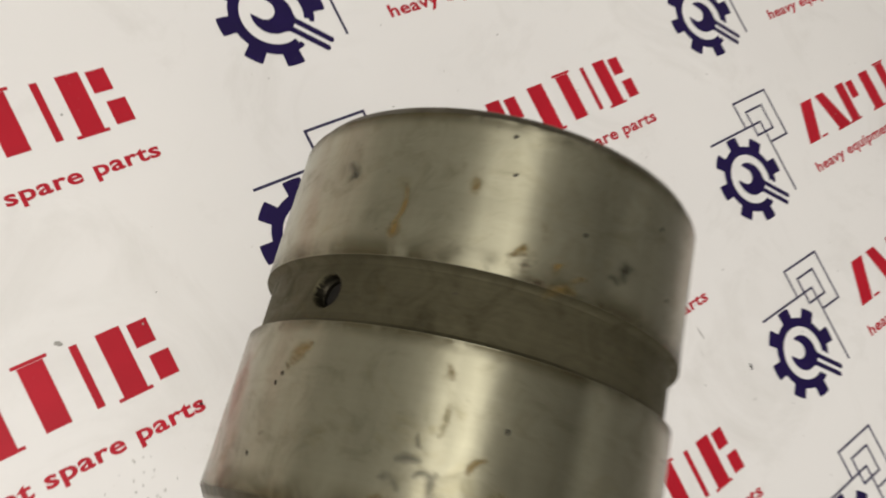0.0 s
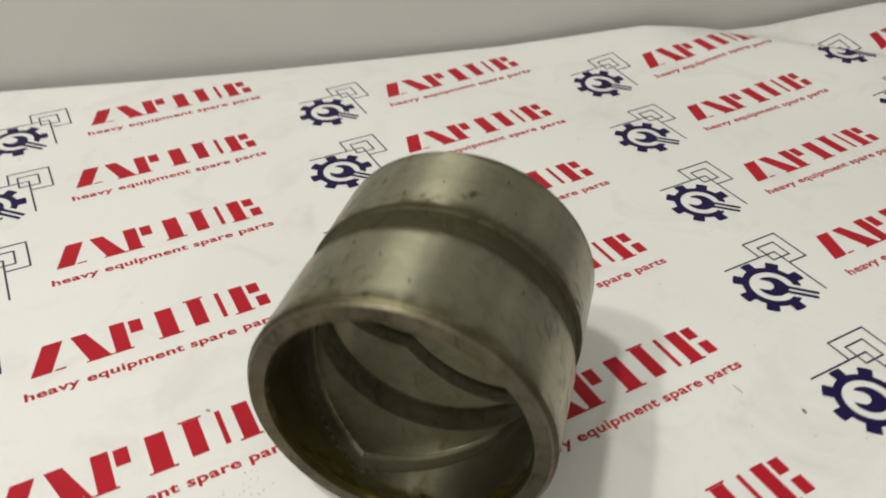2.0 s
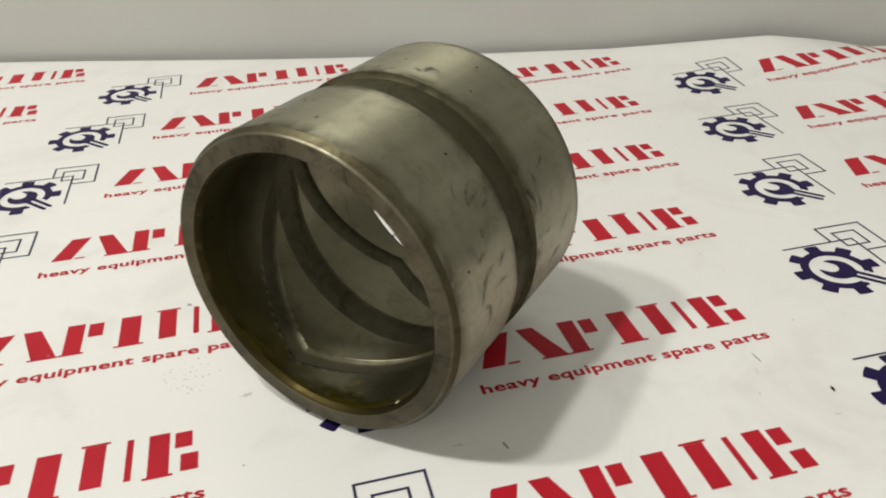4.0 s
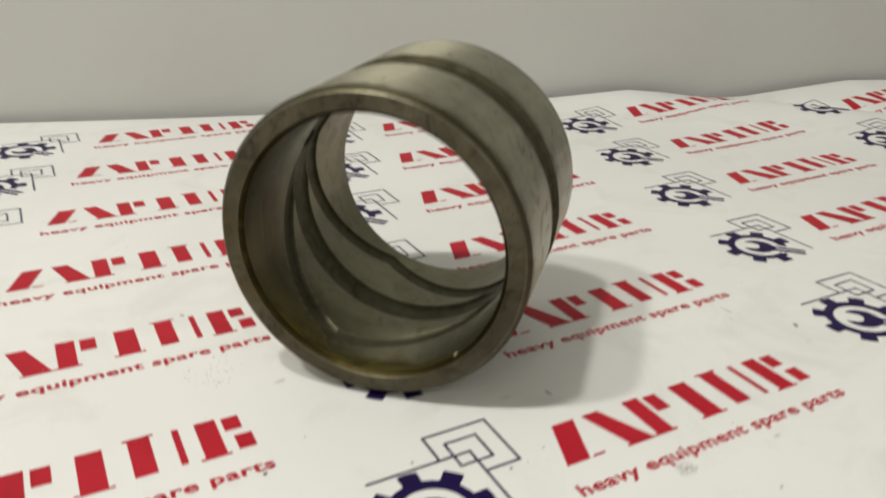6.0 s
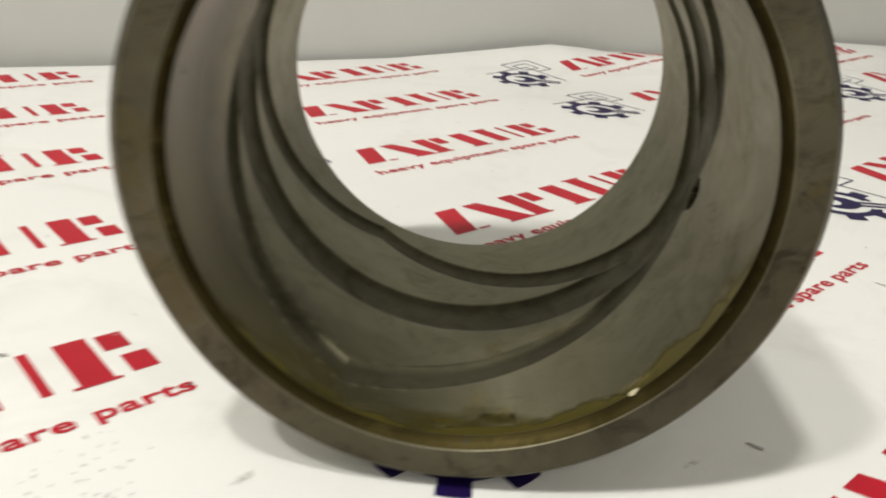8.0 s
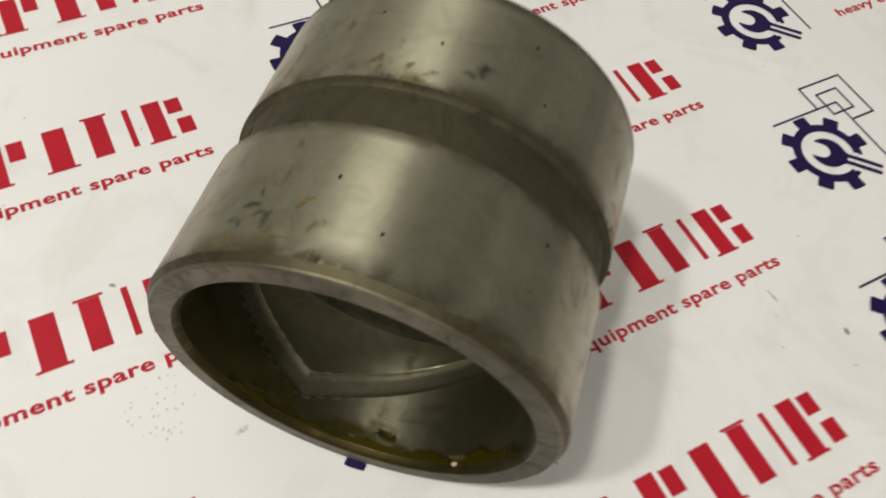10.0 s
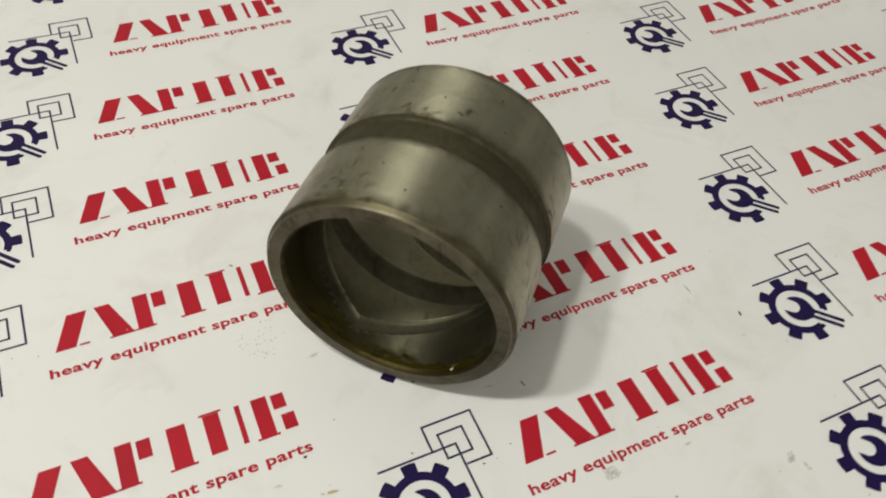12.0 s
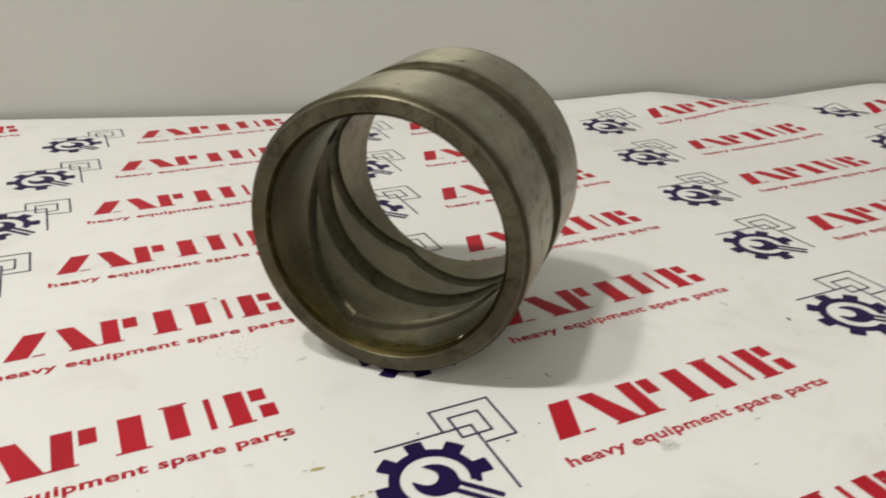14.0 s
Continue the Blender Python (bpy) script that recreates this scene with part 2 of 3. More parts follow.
def lie(x, y):
    """Height of the banner's face over the table: gentle waves and the fold at its back edge."""
    x, y = np.asarray(x, float), np.asarray(y, float)
    px, py = OX + CT * x + ST * y, OY - ST * x + CT * y
    u, v = np.clip(px / 0.2, -1.0, 1.8), np.clip((py - 0.15) / 0.2, -0.9, 1.2)
    c = COEF
    z = c[0] * u * u + c[1] * u * v + c[2] * v * v + c[3] * u**3 + c[4] * u * u * v + c[5] * u * v * v + c[6] * v**3 + c[7] * u * u * v * v + c[8] * v**4
    z = np.clip(z, -0.004, 0.006) * (1 - 0.6 * smooth01((y - 0.20) / 0.1))
    back = smooth01((y - 0.235) / (EDGE_Y - 0.235))
    edge = np.interp(x, [0.05, 0.12, 0.16, 0.208, 0.232, 0.262, 0.298, 0.335, 0.38, 0.43, 0.49, 0.60], [0.0, 0.001, 0.0035, 0.007, 0.0085, 0.0055, -0.001, 0.000, 0.005, 0.0102, 0.009, 0.004])
    z = z + back * edge
    vv = (x - 0.30) * 0.555 + (y - 0.298) * 0.832
    along = (x - 0.30) * 0.832 - (y - 0.298) * 0.555
    ridge = np.where(vv < 0, np.exp(-((vv / 0.05) ** 2)), np.exp(-((vv / 0.014) ** 2)))
    fade = smooth01((along + 0.05) / 0.05) * (1 - smooth01((along - 0.12) / 0.08))
    across, down = x * AXIS_Y - y * AXIS_X, x * AXIS_X + y * AXIS_Y
    seat = REST * np.exp(-((across / 0.009) ** 2)) * (1 - smooth01((np.abs(down) - 0.028) / 0.012))
    return z + 0.0068 * ridge * fade - 0.0032 * np.exp(-(((vv - 0.022) / 0.012) ** 2)) * fade * smooth01((along - 0.02) / 0.04) + seat


# ---- the room ----
TOP = -0.006
FLOOR_Z = TOP - 0.75
CEIL_Z = LAMP_Z + 0.004
X0, X1, Y0, YW = -2.9, 2.2, -2.6, 0.338


def structure(name, bm, mat, label):
    me = bpy.data.meshes.new(name)
    bm.to_mesh(me)
    bm.free()
    me.materials.append(mat)
    return tagged(new(name, me), label, name.split("_")[0], kind="structure")


structure("wall_north", box_bm(X0 - 0.1, X1 + 0.1, YW, YW + 0.1, FLOOR_Z, CEIL_Z), WALL, "plain grey painted wall behind the table")
# South and west walls are unseen, added to close the room and bounce light.
structure("wall_south", box_bm(X0 - 0.1, X1 + 0.1, Y0 - 0.1, Y0, FLOOR_Z, CEIL_Z), ROOM, "plain pale wall out of view, added to bounce light")
structure("wall_west", box_bm(X0 - 0.1, X0, Y0, YW, FLOOR_Z, CEIL_Z), ROOM, "plain pale side wall out of view, added to bounce light")
# Unseen wall, added and toned to shape reflections in the bushing.
structure("wall_east", box_bm(X1, X1 + 0.1, Y0, YW, FLOOR_Z, CEIL_Z), DIM_SIDE, "plain grey side wall out of view, toned down for the steel's reflections")
structure("floor", box_bm(X0 - 0.1, X1 + 0.1, Y0 - 0.1, YW + 0.1, FLOOR_Z - 0.1, FLOOR_Z), FLOOR, "grey concrete floor under the table")
structure("ceiling", box_bm(X0 - 0.1, X1 + 0.1, Y0 - 0.1, YW + 0.1, CEIL_Z, CEIL_Z + 0.1), ROOM, "plain white ceiling out of view, with downlights and added fill panels")


def downlight(x, y):
    lamp = new("downlight")
    lamp.location = (x, y, CEIL_Z)
    tagged(lamp, "round white ceiling downlight, switched on", "ceiling light", "downlights in the ceiling")
    v, f = lathe([(0.095, -0.001), (0.094, -0.008), (0.088, -0.011), (0.078, -0.011), (0.074, -0.003)], 48)
    ring = link_mesh("trim_ring", v[:, [0, 2, 1]], f, LAMP_BODY, lamp, smooth=True)
    v, f = lathe([(0.0741, -0.003), (0.0001, -0.003)], 48)
    link_mesh("reflector", v[:, [0, 2, 1]], f, LAMP_BODY, lamp)
    return lamp


def lathe(profile, n):
    """Rings of (radius, place along the axis) round local Y."""
    th = np.linspace(0, 2 * math.pi, n, endpoint=False)
    verts = np.array([(r * math.cos(t), s, r * math.sin(t)) for r, s in profile for t in th])
    faces = []
    for k in range(len(profile) - 1):
        for i in range(n):
            j = (i + 1) % n
            faces.append((k * n + i, k * n + j, (k + 1) * n + j, (k + 1) * n + i))
    return verts, faces


for lx, ly, watts in LAMPS:
    downlight(lx, ly)


# Housing of one added fill light; it stays out of view.
def fill_panel(x, y):
    lamp = new("fill_panel")
    lamp.location = (x, y, CEIL_Z)
    tagged(lamp, "square white ceiling panel out of view, added as soft fill light", "ceiling light", "light panels in the ceiling")
    for x0, x1, y0, y1 in ((-0.3, 0.3, -0.3, -0.28), (-0.3, 0.3, 0.28, 0.3), (-0.3, -0.28, -0.28, 0.28), (0.28, 0.3, -0.28, 0.28)):
        part("panel_frame", box_bm(x0, x1, y0, y1, -0.012, -0.001, 0.002), LAMP_BODY, lamp)
    part("diffuser", box_bm(-0.279, 0.279, -0.279, 0.279, -0.006, -0.001), LAMP_BODY, lamp)
    return lamp


for lx, ly, watts in FILL_PANELS:
    fill_panel(lx, ly)


def work_table():
    t = new("work_table")
    tagged(t, "laminate work table under the banner against the wall", "table")
    part("tabletop", box_bm(-1.0, 1.2, -0.62, YW - 0.004, TOP - 0.03, TOP, 0.002), TABLE, t)
    for x in (-0.93, 1.13):
        for y in (-0.56, 0.27):
            part("leg", box_bm(x - 0.025, x + 0.025, y - 0.025, y + 0.025, FLOOR_Z, TOP - 0.0301, 0.003), LAMP_BODY, t)
    return t


work_table()


# ---- the printed banner ----
def banner_sheet():
    b = new("printed_banner")
    tagged(b, "white vinyl banner with repeated red and navy print", "banner")
    xs = np.concatenate([np.arange(-0.70, -0.06, 0.02), np.arange(-0.06, 0.10, 0.004), np.arange(0.10, 0.56, 0.004), np.arange(0.56, 0.90, 0.02)])
    ys = np.concatenate([np.arange(-0.50, -0.06, 0.02), np.arange(-0.06, 0.06, 0.004), np.arange(0.06, 0.16, 0.01), np.arange(0.16, EDGE_Y, 0.004), [EDGE_Y]])
    gx, gy = np.meshgrid(xs, ys, indexing="ij")
    wave = 0.0016 * np.sin(gx * 17) * smooth01((gy - 0.30) / 0.03)
    gz = lie(gx, gy)
    gy2 = gy + wave
    n, m = gx.shape
    top = np.stack([gx, gy2, gz], -1).reshape(-1, 3)
    low = top - (0, 0, 0.0006)
    idx = np.arange(n * m).reshape(n, m)
    q = np.stack([idx[:-1, :-1], idx[1:, :-1], idx[1:, 1:], idx[:-1, 1:]], -1).reshape(-1, 4)
    k = n * m
    faces = q.tolist() + (q[:, ::-1] + k).tolist()
    rim = np.concatenate([idx[:, 0], idx[-1, 1:], idx[-2::-1, -1], idx[0, -2:0:-1]])
    faces += [(a, a + k, b2 + k, b2) for a, b2 in zip(rim, np.roll(rim, -1))]
    link_mesh("sheet", np.concatenate([top, low]), faces, VINYL, b, smooth=True)
    return b


BANNER = banner_sheet()
PRINT_LIFT = 0.00012


def poly_shape(points):
    """A plain shape from its outline, in millimetres."""
    bm = bmesh.new()
    bm.faces.new([bm.verts.new((x, y, 0)) for x, y in points])
    bmesh.ops.triangulate(bm, faces=bm.faces[:])
    return bm


def join_bm(parts):
    out = bmesh.new()
    for bm in parts:
        me = bpy.data.meshes.new("tmp")
        bm.to_mesh(me)
        bm.free()
        out.from_mesh(me)
        bpy.data.meshes.remove(me)
    return out


def cut_up(bm, step):
    """Cuts a flat shape along a grid, so that it can follow the banner's folds."""
    xs = [v.co.x for v in bm.verts]
    ys = [v.co.y for v in bm.verts]
    for axis, lo, hi in ((0, min(xs), max(xs)), (1, min(ys), max(ys))):
        k = math.ceil(lo / step)
        while k * step < hi:
            co, no = [0, 0, 0], [0, 0, 0]
            co[axis], no[axis] = k * step, 1
            bmesh.ops.bisect_plane(bm, geom=bm.verts[:] + bm.edges[:] + bm.faces[:], plane_co=co, plane_no=no)
            k += 1
    return bm


def as_arrays(bm):
    bm.verts.index_update()
    v = np.array([tuple(p.co) for p in bm.verts])
    f = [[p.index for p in fa.verts] for fa in bm.faces]
    bm.free()
    return v, f


def rect(x0, y0, x1, y1):
    return poly_shape([(x0, y0), (x1, y0), (x1, y1), (x0, y1)])


def slab(xa, xb, wa, wb, y0=0.0, y1=17.4):
    """A slanted slab: its foot from xa, wa wide, its head from xb, wb wide."""
    return poly_shape([(xa, y0), (xa + wa, y0), (xb + wb, y1), (xb, y1)])


def foot(x0, x1, y):
    """A short flat tick, as under or over a slab."""
    return rect(x0, y, x1, y + 0.9)


def word_mark():
    """The red mark: a row of plain slanted and upright slabs and blocks on short ticks."""
    return join_bm([
        slab(0.0, 6.4, 8.0, 8.0), foot(9.4, 13.6, 0.0),
        slab(22.6, 17.4, 8.4, 6.2), foot(21.4, 31.6, -0.9),
        rect(33.0, 0, 39.2, 17.4), rect(40.8, 8.6, 46.0, 16.6), foot(31.8, 40.4, -0.9),
        rect(52.2, 0, 59.4, 17.4), foot(50.6, 61.0, -0.9),
        rect(66.2, 0.2, 72.4, 17.4), rect(78.6, 0.2, 80.6, 17.4), foot(65.0, 73.6, 17.5),
        rect(85.2, 0, 91.4, 17.4), rect(93.0, 10.0, 98.2, 16.6), rect(94.8, 0, 100.0, 7.0), foot(83.8, 92.6, -0.9),
    ])


GEAR_X, GEAR_Y = -42.3, -0.2
ARM = radians(-46.5)


def gear_mark():
    """The navy wheel with eight teeth, open where the bars pass out."""
    bm = bmesh.new()
    n = 480
    ca, sa = math.cos(ARM), math.sin(ARM)

    def radius(phi):
        k = (phi - radians(0.0)) / radians(45)
        off = abs(k - round(k)) * radians(45)
        if round(k) % 8 == 7:
            return 13.5
        return 13.6 + 4.1 * (1 - float(smooth01((off * 15.4 - 2.55) / 0.75)))

    def kept(x, y):
        a, b = x * ca + y * sa, -x * sa + y * ca
        return not (a > 0 and abs(b) < 4.3)

    ring = []
    for i in range(n):
        phi = 2 * math.pi * i / n
        ro = radius(phi)
        ring.append([(r * math.cos(phi), r * math.sin(phi)) for r in (10.2, (10.2 + ro) / 2, ro)])
    vs = [[bm.verts.new((x + GEAR_X, y + GEAR_Y, 0)) for x, y in r] for r in ring]
    for i in range(n):
        j = (i + 1) % n
        for k in range(2):
            mx = sum(p[0] for p in (ring[i][k], ring[i][k + 1], ring[j][k], ring[j][k + 1])) / 4
            my = sum(p[1] for p in (ring[i][k], ring[i][k + 1], ring[j][k], ring[j][k + 1])) / 4
            if kept(mx, my):
                bm.faces.new((vs[i][k], vs[i][k + 1], vs[j][k + 1], vs[j][k]))
    bmesh.ops.delete(bm, geom=[v for v in bm.verts if not v.link_faces], context="VERTS")
    return bm


def key_mark():
    """The navy claw inside the wheel and its two bars."""
    ca, sa = math.cos(ARM), math.sin(ARM)

    def to(points):
        return [(GEAR_X + a * ca - b * sa, GEAR_Y + a * sa + b * ca) for a, b in points]

    def arc(cx, r, d0, d1, steps):
        return [(cx + r * math.cos(radians(d0 + (d1 - d0) * i / steps)), r * math.sin(radians(d0 + (d1 - d0) * i / steps))) for i in range(steps + 1)]

    def bar(y0, y1, x0=6.8, x1=19.6):
        r, cy = (y1 - y0) / 2, (y0 + y1) / 2
        return [(x0, y0)] + [(x1 + r * math.sin(math.pi * i / 8), cy - r * math.cos(math.pi * i / 8)) for i in range(9)] + [(x0, y1)]

    upper = [(7.4, 0.0), (7.2, 2.5), (5.9, 3.5)] + arc(0.0, 6.8, 42.0, 150.0, 14) + arc(-2.6, 3.3, 92.0, 0.0, 9)
    lower = [(a, -b) for a, b in reversed(upper)]
    return join_bm([poly_shape(to(upper)), poly_shape(to(lower)), poly_shape(to(bar(0.65, 2.6))), poly_shape(to(bar(-2.6, -0.65)))])


def square_mark():
    """Thin lines: three nested squares, a level line and an upright one."""
    w = 0.45
    h = lambda x0, x1, y: rect(x0 - w, y - w, x1 + w, y + w)
    v = lambda x, y0, y1: rect(x - w, y0 + w, x + w, y1 - w)
    return join_bm([
        h(-31.2, -10.2, 29.6), v(-31.2, 18.4, 29.6), v(-10.2, 9.0, 29.6), h(-20.4, -10.2, 9.0),
        h(-26.6, -16.2, 24.4), v(-26.6, 13.8, 24.4), v(-16.2, 13.8, 24.4), h(-26.6, -16.2, 13.8),
        h(-53.6, -21.4, 18.4), v(-21.4, -13.6, 18.4),
    ])


def tagline():
    """The red line of small letters."""
    cu = bpy.data.curves.new("line", "FONT")
    cu.body, cu.size, cu.offset, cu.resolution_u = "heavy equipment spare parts", 1.0, 0.026, 3
    cu.space_character = 1.06
    ob = new("line", cu)
    dg = bpy.context.evaluated_depsgraph_get()
    me = bpy.data.meshes.new_from_object(ob.evaluated_get(dg))
    bpy.data.objects.remove(ob)
    bm = bmesh.new()
    bm.from_mesh(me)
    bpy.data.meshes.remove(me)
    lo = [min(v.co[i] for v in bm.verts) for i in (0, 1)]
    hi = [max(v.co[i] for v in bm.verts) for i in (0, 1)]
    for v in bm.verts:
        v.co.x = -3.4 + (v.co.x - lo[0]) / (hi[0] - lo[0]) * 105.4
        v.co.y = -13.5 + (v.co.y - lo[1]) / (hi[1] - lo[1]) * 5.9
        v.co.z = 0
    return bm


MARKS = []
for pname, maker, pmat in (("gear_print", gear_mark, NAVY), ("claw_print", key_mark, NAVY), ("square_print", square_mark, LINE), ("red_slab_print", word_mark, RED), ("tagline_print", tagline, RED)):
    MARKS.append((pname, as_arrays(maker()), as_arrays(cut_up(maker(), 4.0)), pmat))

UNIT_DX, UNIT_DY = 0.18165, 0.07057
ZX, ZY = 0.03055, -0.08122


def print_unit(cx, cy):
    """One printed motif, its red slabs starting at (cx, cy)."""
    folded = cx > 0.03 and cy > 0.10
    for pname, plain_one, cut_one, pmat in MARKS:
        v, f = cut_one if folded else plain_one
        x = cx + (v[:, 0] * CT - v[:, 1] * ST) / 1000
        y = cy + (v[:, 0] * ST + v[:, 1] * CT) / 1000
        y = y - 0.0017 * np.exp(-(((x + 0.018) / 0.018) ** 2 + ((y + 0.022) / 0.022) ** 2))  # pushed forward a little by the bushing
        if y.max() > EDGE_Y - 0.001:
            keep = y < EDGE_Y - 0.002
            f = [fa for fa in f if all(keep[i] for i in fa)]
            used = sorted({i for fa in f for i in fa})
            if not used:
                continue
            remap = {old: k for k, old in enumerate(used)}
            f = [[remap[i] for i in fa] for fa in f]
            x, y = x[used], y[used]
        link_mesh(pname, np.stack([x, y, lie(x, y) + PRINT_LIFT], -1), f, pmat, BANNER)


for col in range(-3, 4):
    for row in range(-7, 3):
        ux, uy = ZX + col * UNIT_DX, ZY - row * UNIT_DY
        if uy < EDGE_Y + 0.01 and -0.62 < ux < 0.75:
            print_unit(ux, uy)


def film(ob, values):
    """How thick the dirt lies at each corner: full in the middle, gone at the rim."""
    att = ob.data.attributes.new("film", "FLOAT", "POINT")
    att.data.foreach_set("value", values)


def blot(name, x, y, rx, ry, turn, mat, seed, label):
    """A thin irregular spot lying on the banner."""
    rnd = random.Random(seed)
    n = 14
    pts = []
    for i in range(n):
        a = 2 * math.pi * i / n
        k = 0.65 + 0.6 * rnd.random()
        px, py = rx * k * math.cos(a), ry * k * math.sin(a)
        pts.append((x + px * math.cos(turn) - py * math.sin(turn), y + px * math.sin(turn) + py * math.cos(turn)))
    p = np.array(pts)
    zz = lie(p[:, 0], p[:, 1]) + PRINT_LIFT * 2
    cz = float(lie(x, y)) + PRINT_LIFT * 2
    ob = link_mesh(name, [(x, y, cz)] + np.stack([p[:, 0], p[:, 1], zz], -1).tolist(), [(0, 1 + i, 1 + (i + 1) % n) for i in range(n)], mat, BANNER, label)
    film(ob, [1.0] + [0.35] * n)


# ---- the steel bushing ----
RO, HALF, RB = 0.0490, 0.0416, 0.0412
CHAM, CHAM_R = 0.0024, 0.0014
GROOVE, GMID, GDEPTH = 0.0069, 0.0004, 0.0019
HOLES = [(radians(152.0), 0.0005), (radians(-14.0), -0.0046)]
HOLE_R = 0.0036
LIP = 0.0021


def field(radius_at, s_values, n, drop=None, flip=False):
    """A tube whose radius follows radius_at(angle, place)."""
    th = np.linspace(0, 2 * math.pi, n, endpoint=False)
    tt, ss = np.meshgrid(th, s_values, indexing="xy")
    rr = radius_at(tt, ss)
    verts = np.stack([rr * np.cos(tt), ss, rr * np.sin(tt)], -1).reshape(-1, 3)
    m = len(s_values)
    idx = np.arange(m * n).reshape(m, n)
    nx = np.roll(idx, -1, 1)
    q = np.stack([idx[:-1], nx[:-1], nx[1:], idx[1:]], -1).reshape(-1, 4)
    if drop is not None:
        gone = drop(tt, ss).reshape(-1)
        q = q[~gone[q].all(1)]
    return verts, (q[:, ::-1] if flip else q)


def hole_distance(tt, ss, r):
    best = np.full(tt.shape, 1.0)
    for a, s in HOLES:
        d = (tt - a + math.pi) % (2 * math.pi) - math.pi
        best = np.minimum(best, np.hypot(d * r, ss - s))
    return best


# the two slanted oil grooves: where each leaves the middle one, its point, and how far along the axis that lies
SLANTS = [(-14.0, 152.0, -115.0, -0.0293, 0.0035), (-24.0, 145.0, -117.5, 0.0310, 0.0035)]
MID_HALF, MID_S = 0.0057, 0.0005


def groove_lines(tt, ss):
    """Depth of the oil grooves in the bore: one round the middle and two that leave it and come to a point."""
    depth = np.zeros(tt.shape)
    deg = np.degrees(tt)
    for right, left, tip, reach, half in SLANTS:
        a = (deg - tip + 180.0) % 360.0 - 180.0
        below = np.where(a > 0, 1 - a / (right - tip), 1 + a / (tip + 360.0 - left))
        up = (deg - right) % 360.0 / (left - right)
        tri = np.where(below > 0, below, 0.9 * (1 - np.abs(2 * up - 1)))
        slope = math.cos(math.atan(abs(reach) / (RB * radians(100.0))))
        d = np.abs(ss - MID_S - (reach - MID_S) * tri) * slope / half
        depth = np.maximum(depth, 1 - np.clip(d, 0, 1) ** 4)
    d = np.abs(ss - MID_S) / MID_HALF
    return np.maximum(depth, 1 - np.clip(d, 0, 1) ** 6)


def steel_bushing():
    b = new("steel_bushing")
    tagged(b, "oil-stained turned steel bushing lying on the printed banner", "bushing")
    n = 360
    for s0, s1, sign in ((-HALF + CHAM, GMID - GROOVE, -1), (GMID + GROOVE, HALF - CHAM, 1)):
        v, f = lathe([(RO, s0), (RO, (s0 + s1) / 2), (RO, s1)], n)
        link_mesh("outer_band", v, [fa[::-1] for fa in f], STEEL, b, smooth=True)
    for sign in (-1, 1):
        prof = [(RO, sign * (HALF - CHAM)), (RO - 0.0002, sign * (HALF - CHAM + 0.0003)), (RO - CHAM_R + 0.0003, sign * (HALF - 0.0007))]
        v, f = lathe(prof, n)
        link_mesh("outer_chamfer", v, f, EDGE, b, "dull brown chamfer", smooth=True)
        v, f = lathe([(RO - CHAM_R + 0.0003, sign * (HALF - 0.0007)), (RO - CHAM_R + 0.0001, sign * (HALF - 0.0003)), (RO - CHAM_R - 0.0003, sign * HALF)], n)
        link_mesh("outer_edge", v, f, BRIGHT, b, "bright worn outer edge", smooth=True)
        v, f = lathe([(RO - CHAM_R - 0.0003, sign * HALF), (0.0426, sign * HALF)], n)
        link_mesh("end_face", v, f, FACE, b, "dull stained end face")
        v, f = lathe([(0.0426, sign * HALF), (0.0424, sign * (HALF - 0.0002))], n)
        link_mesh("inner_edge", v, f, BRIGHT, b, "bright worn inner edge")
        prof = [(0.0424, sign * (HALF - 0.0002)), (0.0420, sign * (HALF - 0.0006)), (0.0416, sign * (HALF - 0.0012)), (RB, sign * (HALF - LIP))]
        v, f = lathe(prof, n)
        link_mesh("inner_lip", v, f, OILY, b, "oily inner lip", smooth=True)
        v, f = lathe([(RO, GMID + sign * GROOVE), (RO - GDEPTH * 0.8, GMID + sign * (GROOVE - 0.0005)), (RO - GDEPTH, GMID + sign * (GROOVE - 0.0012))], n)
        link_mesh("groove_wall", v, f, DULL, b, smooth=True)
    mid = 0.0445
    rg = RO - GDEPTH

    def outer_r(tt, ss):
        return mid + (rg - mid) * smooth01((hole_distance(tt, ss, rg) - HOLE_R + 0.0004) / 0.0005)

    lim = GROOVE - 0.0012
    v, f = field(outer_r, np.linspace(GMID - lim, GMID + lim, 50), 1200, lambda t, s: hole_distance(t, s, rg) < HOLE_R - 0.0005)
    so = np.linspace(GMID - lim, GMID + lim, 50)
    tt, ss = np.meshgrid(np.linspace(0, 2 * math.pi, 1200, endpoint=False), so, indexing="xy")
    inside = (hole_distance(tt, ss, rg) < HOLE_R + 0.0001).reshape(-1)[f].all(1)
    link_mesh("outer_groove", v, f[~inside], DULL, b, "dull brown groove round the middle", smooth=True)
    link_mesh("hole_wall", v, f[inside], HOLE_SHADE, b, "oil hole wall with its shade painted dark", smooth=True)

    def bore_r(tt, ss):
        r = RB + 0.0011 * groove_lines(tt, ss)
        return mid + (r - mid) * smooth01((hole_distance(tt, ss, RB) - HOLE_R * 0.93 + 0.0004) / 0.0005)

    sv = np.linspace(-HALF + LIP, HALF - LIP, 360)
    v, f = field(bore_r, sv, 1200, lambda t, s: hole_distance(t, s, RB) < HOLE_R * 0.93 - 0.0005)
    tt, ss = np.meshgrid(np.linspace(0, 2 * math.pi, 1200, endpoint=False), sv, indexing="xy")
    deep = (groove_lines(tt, ss).reshape(-1) > 0.0)[f].all(1)
    inside = (hole_distance(tt, ss, RB) < HOLE_R * 0.93 + 0.0001).reshape(-1)[f].all(1)
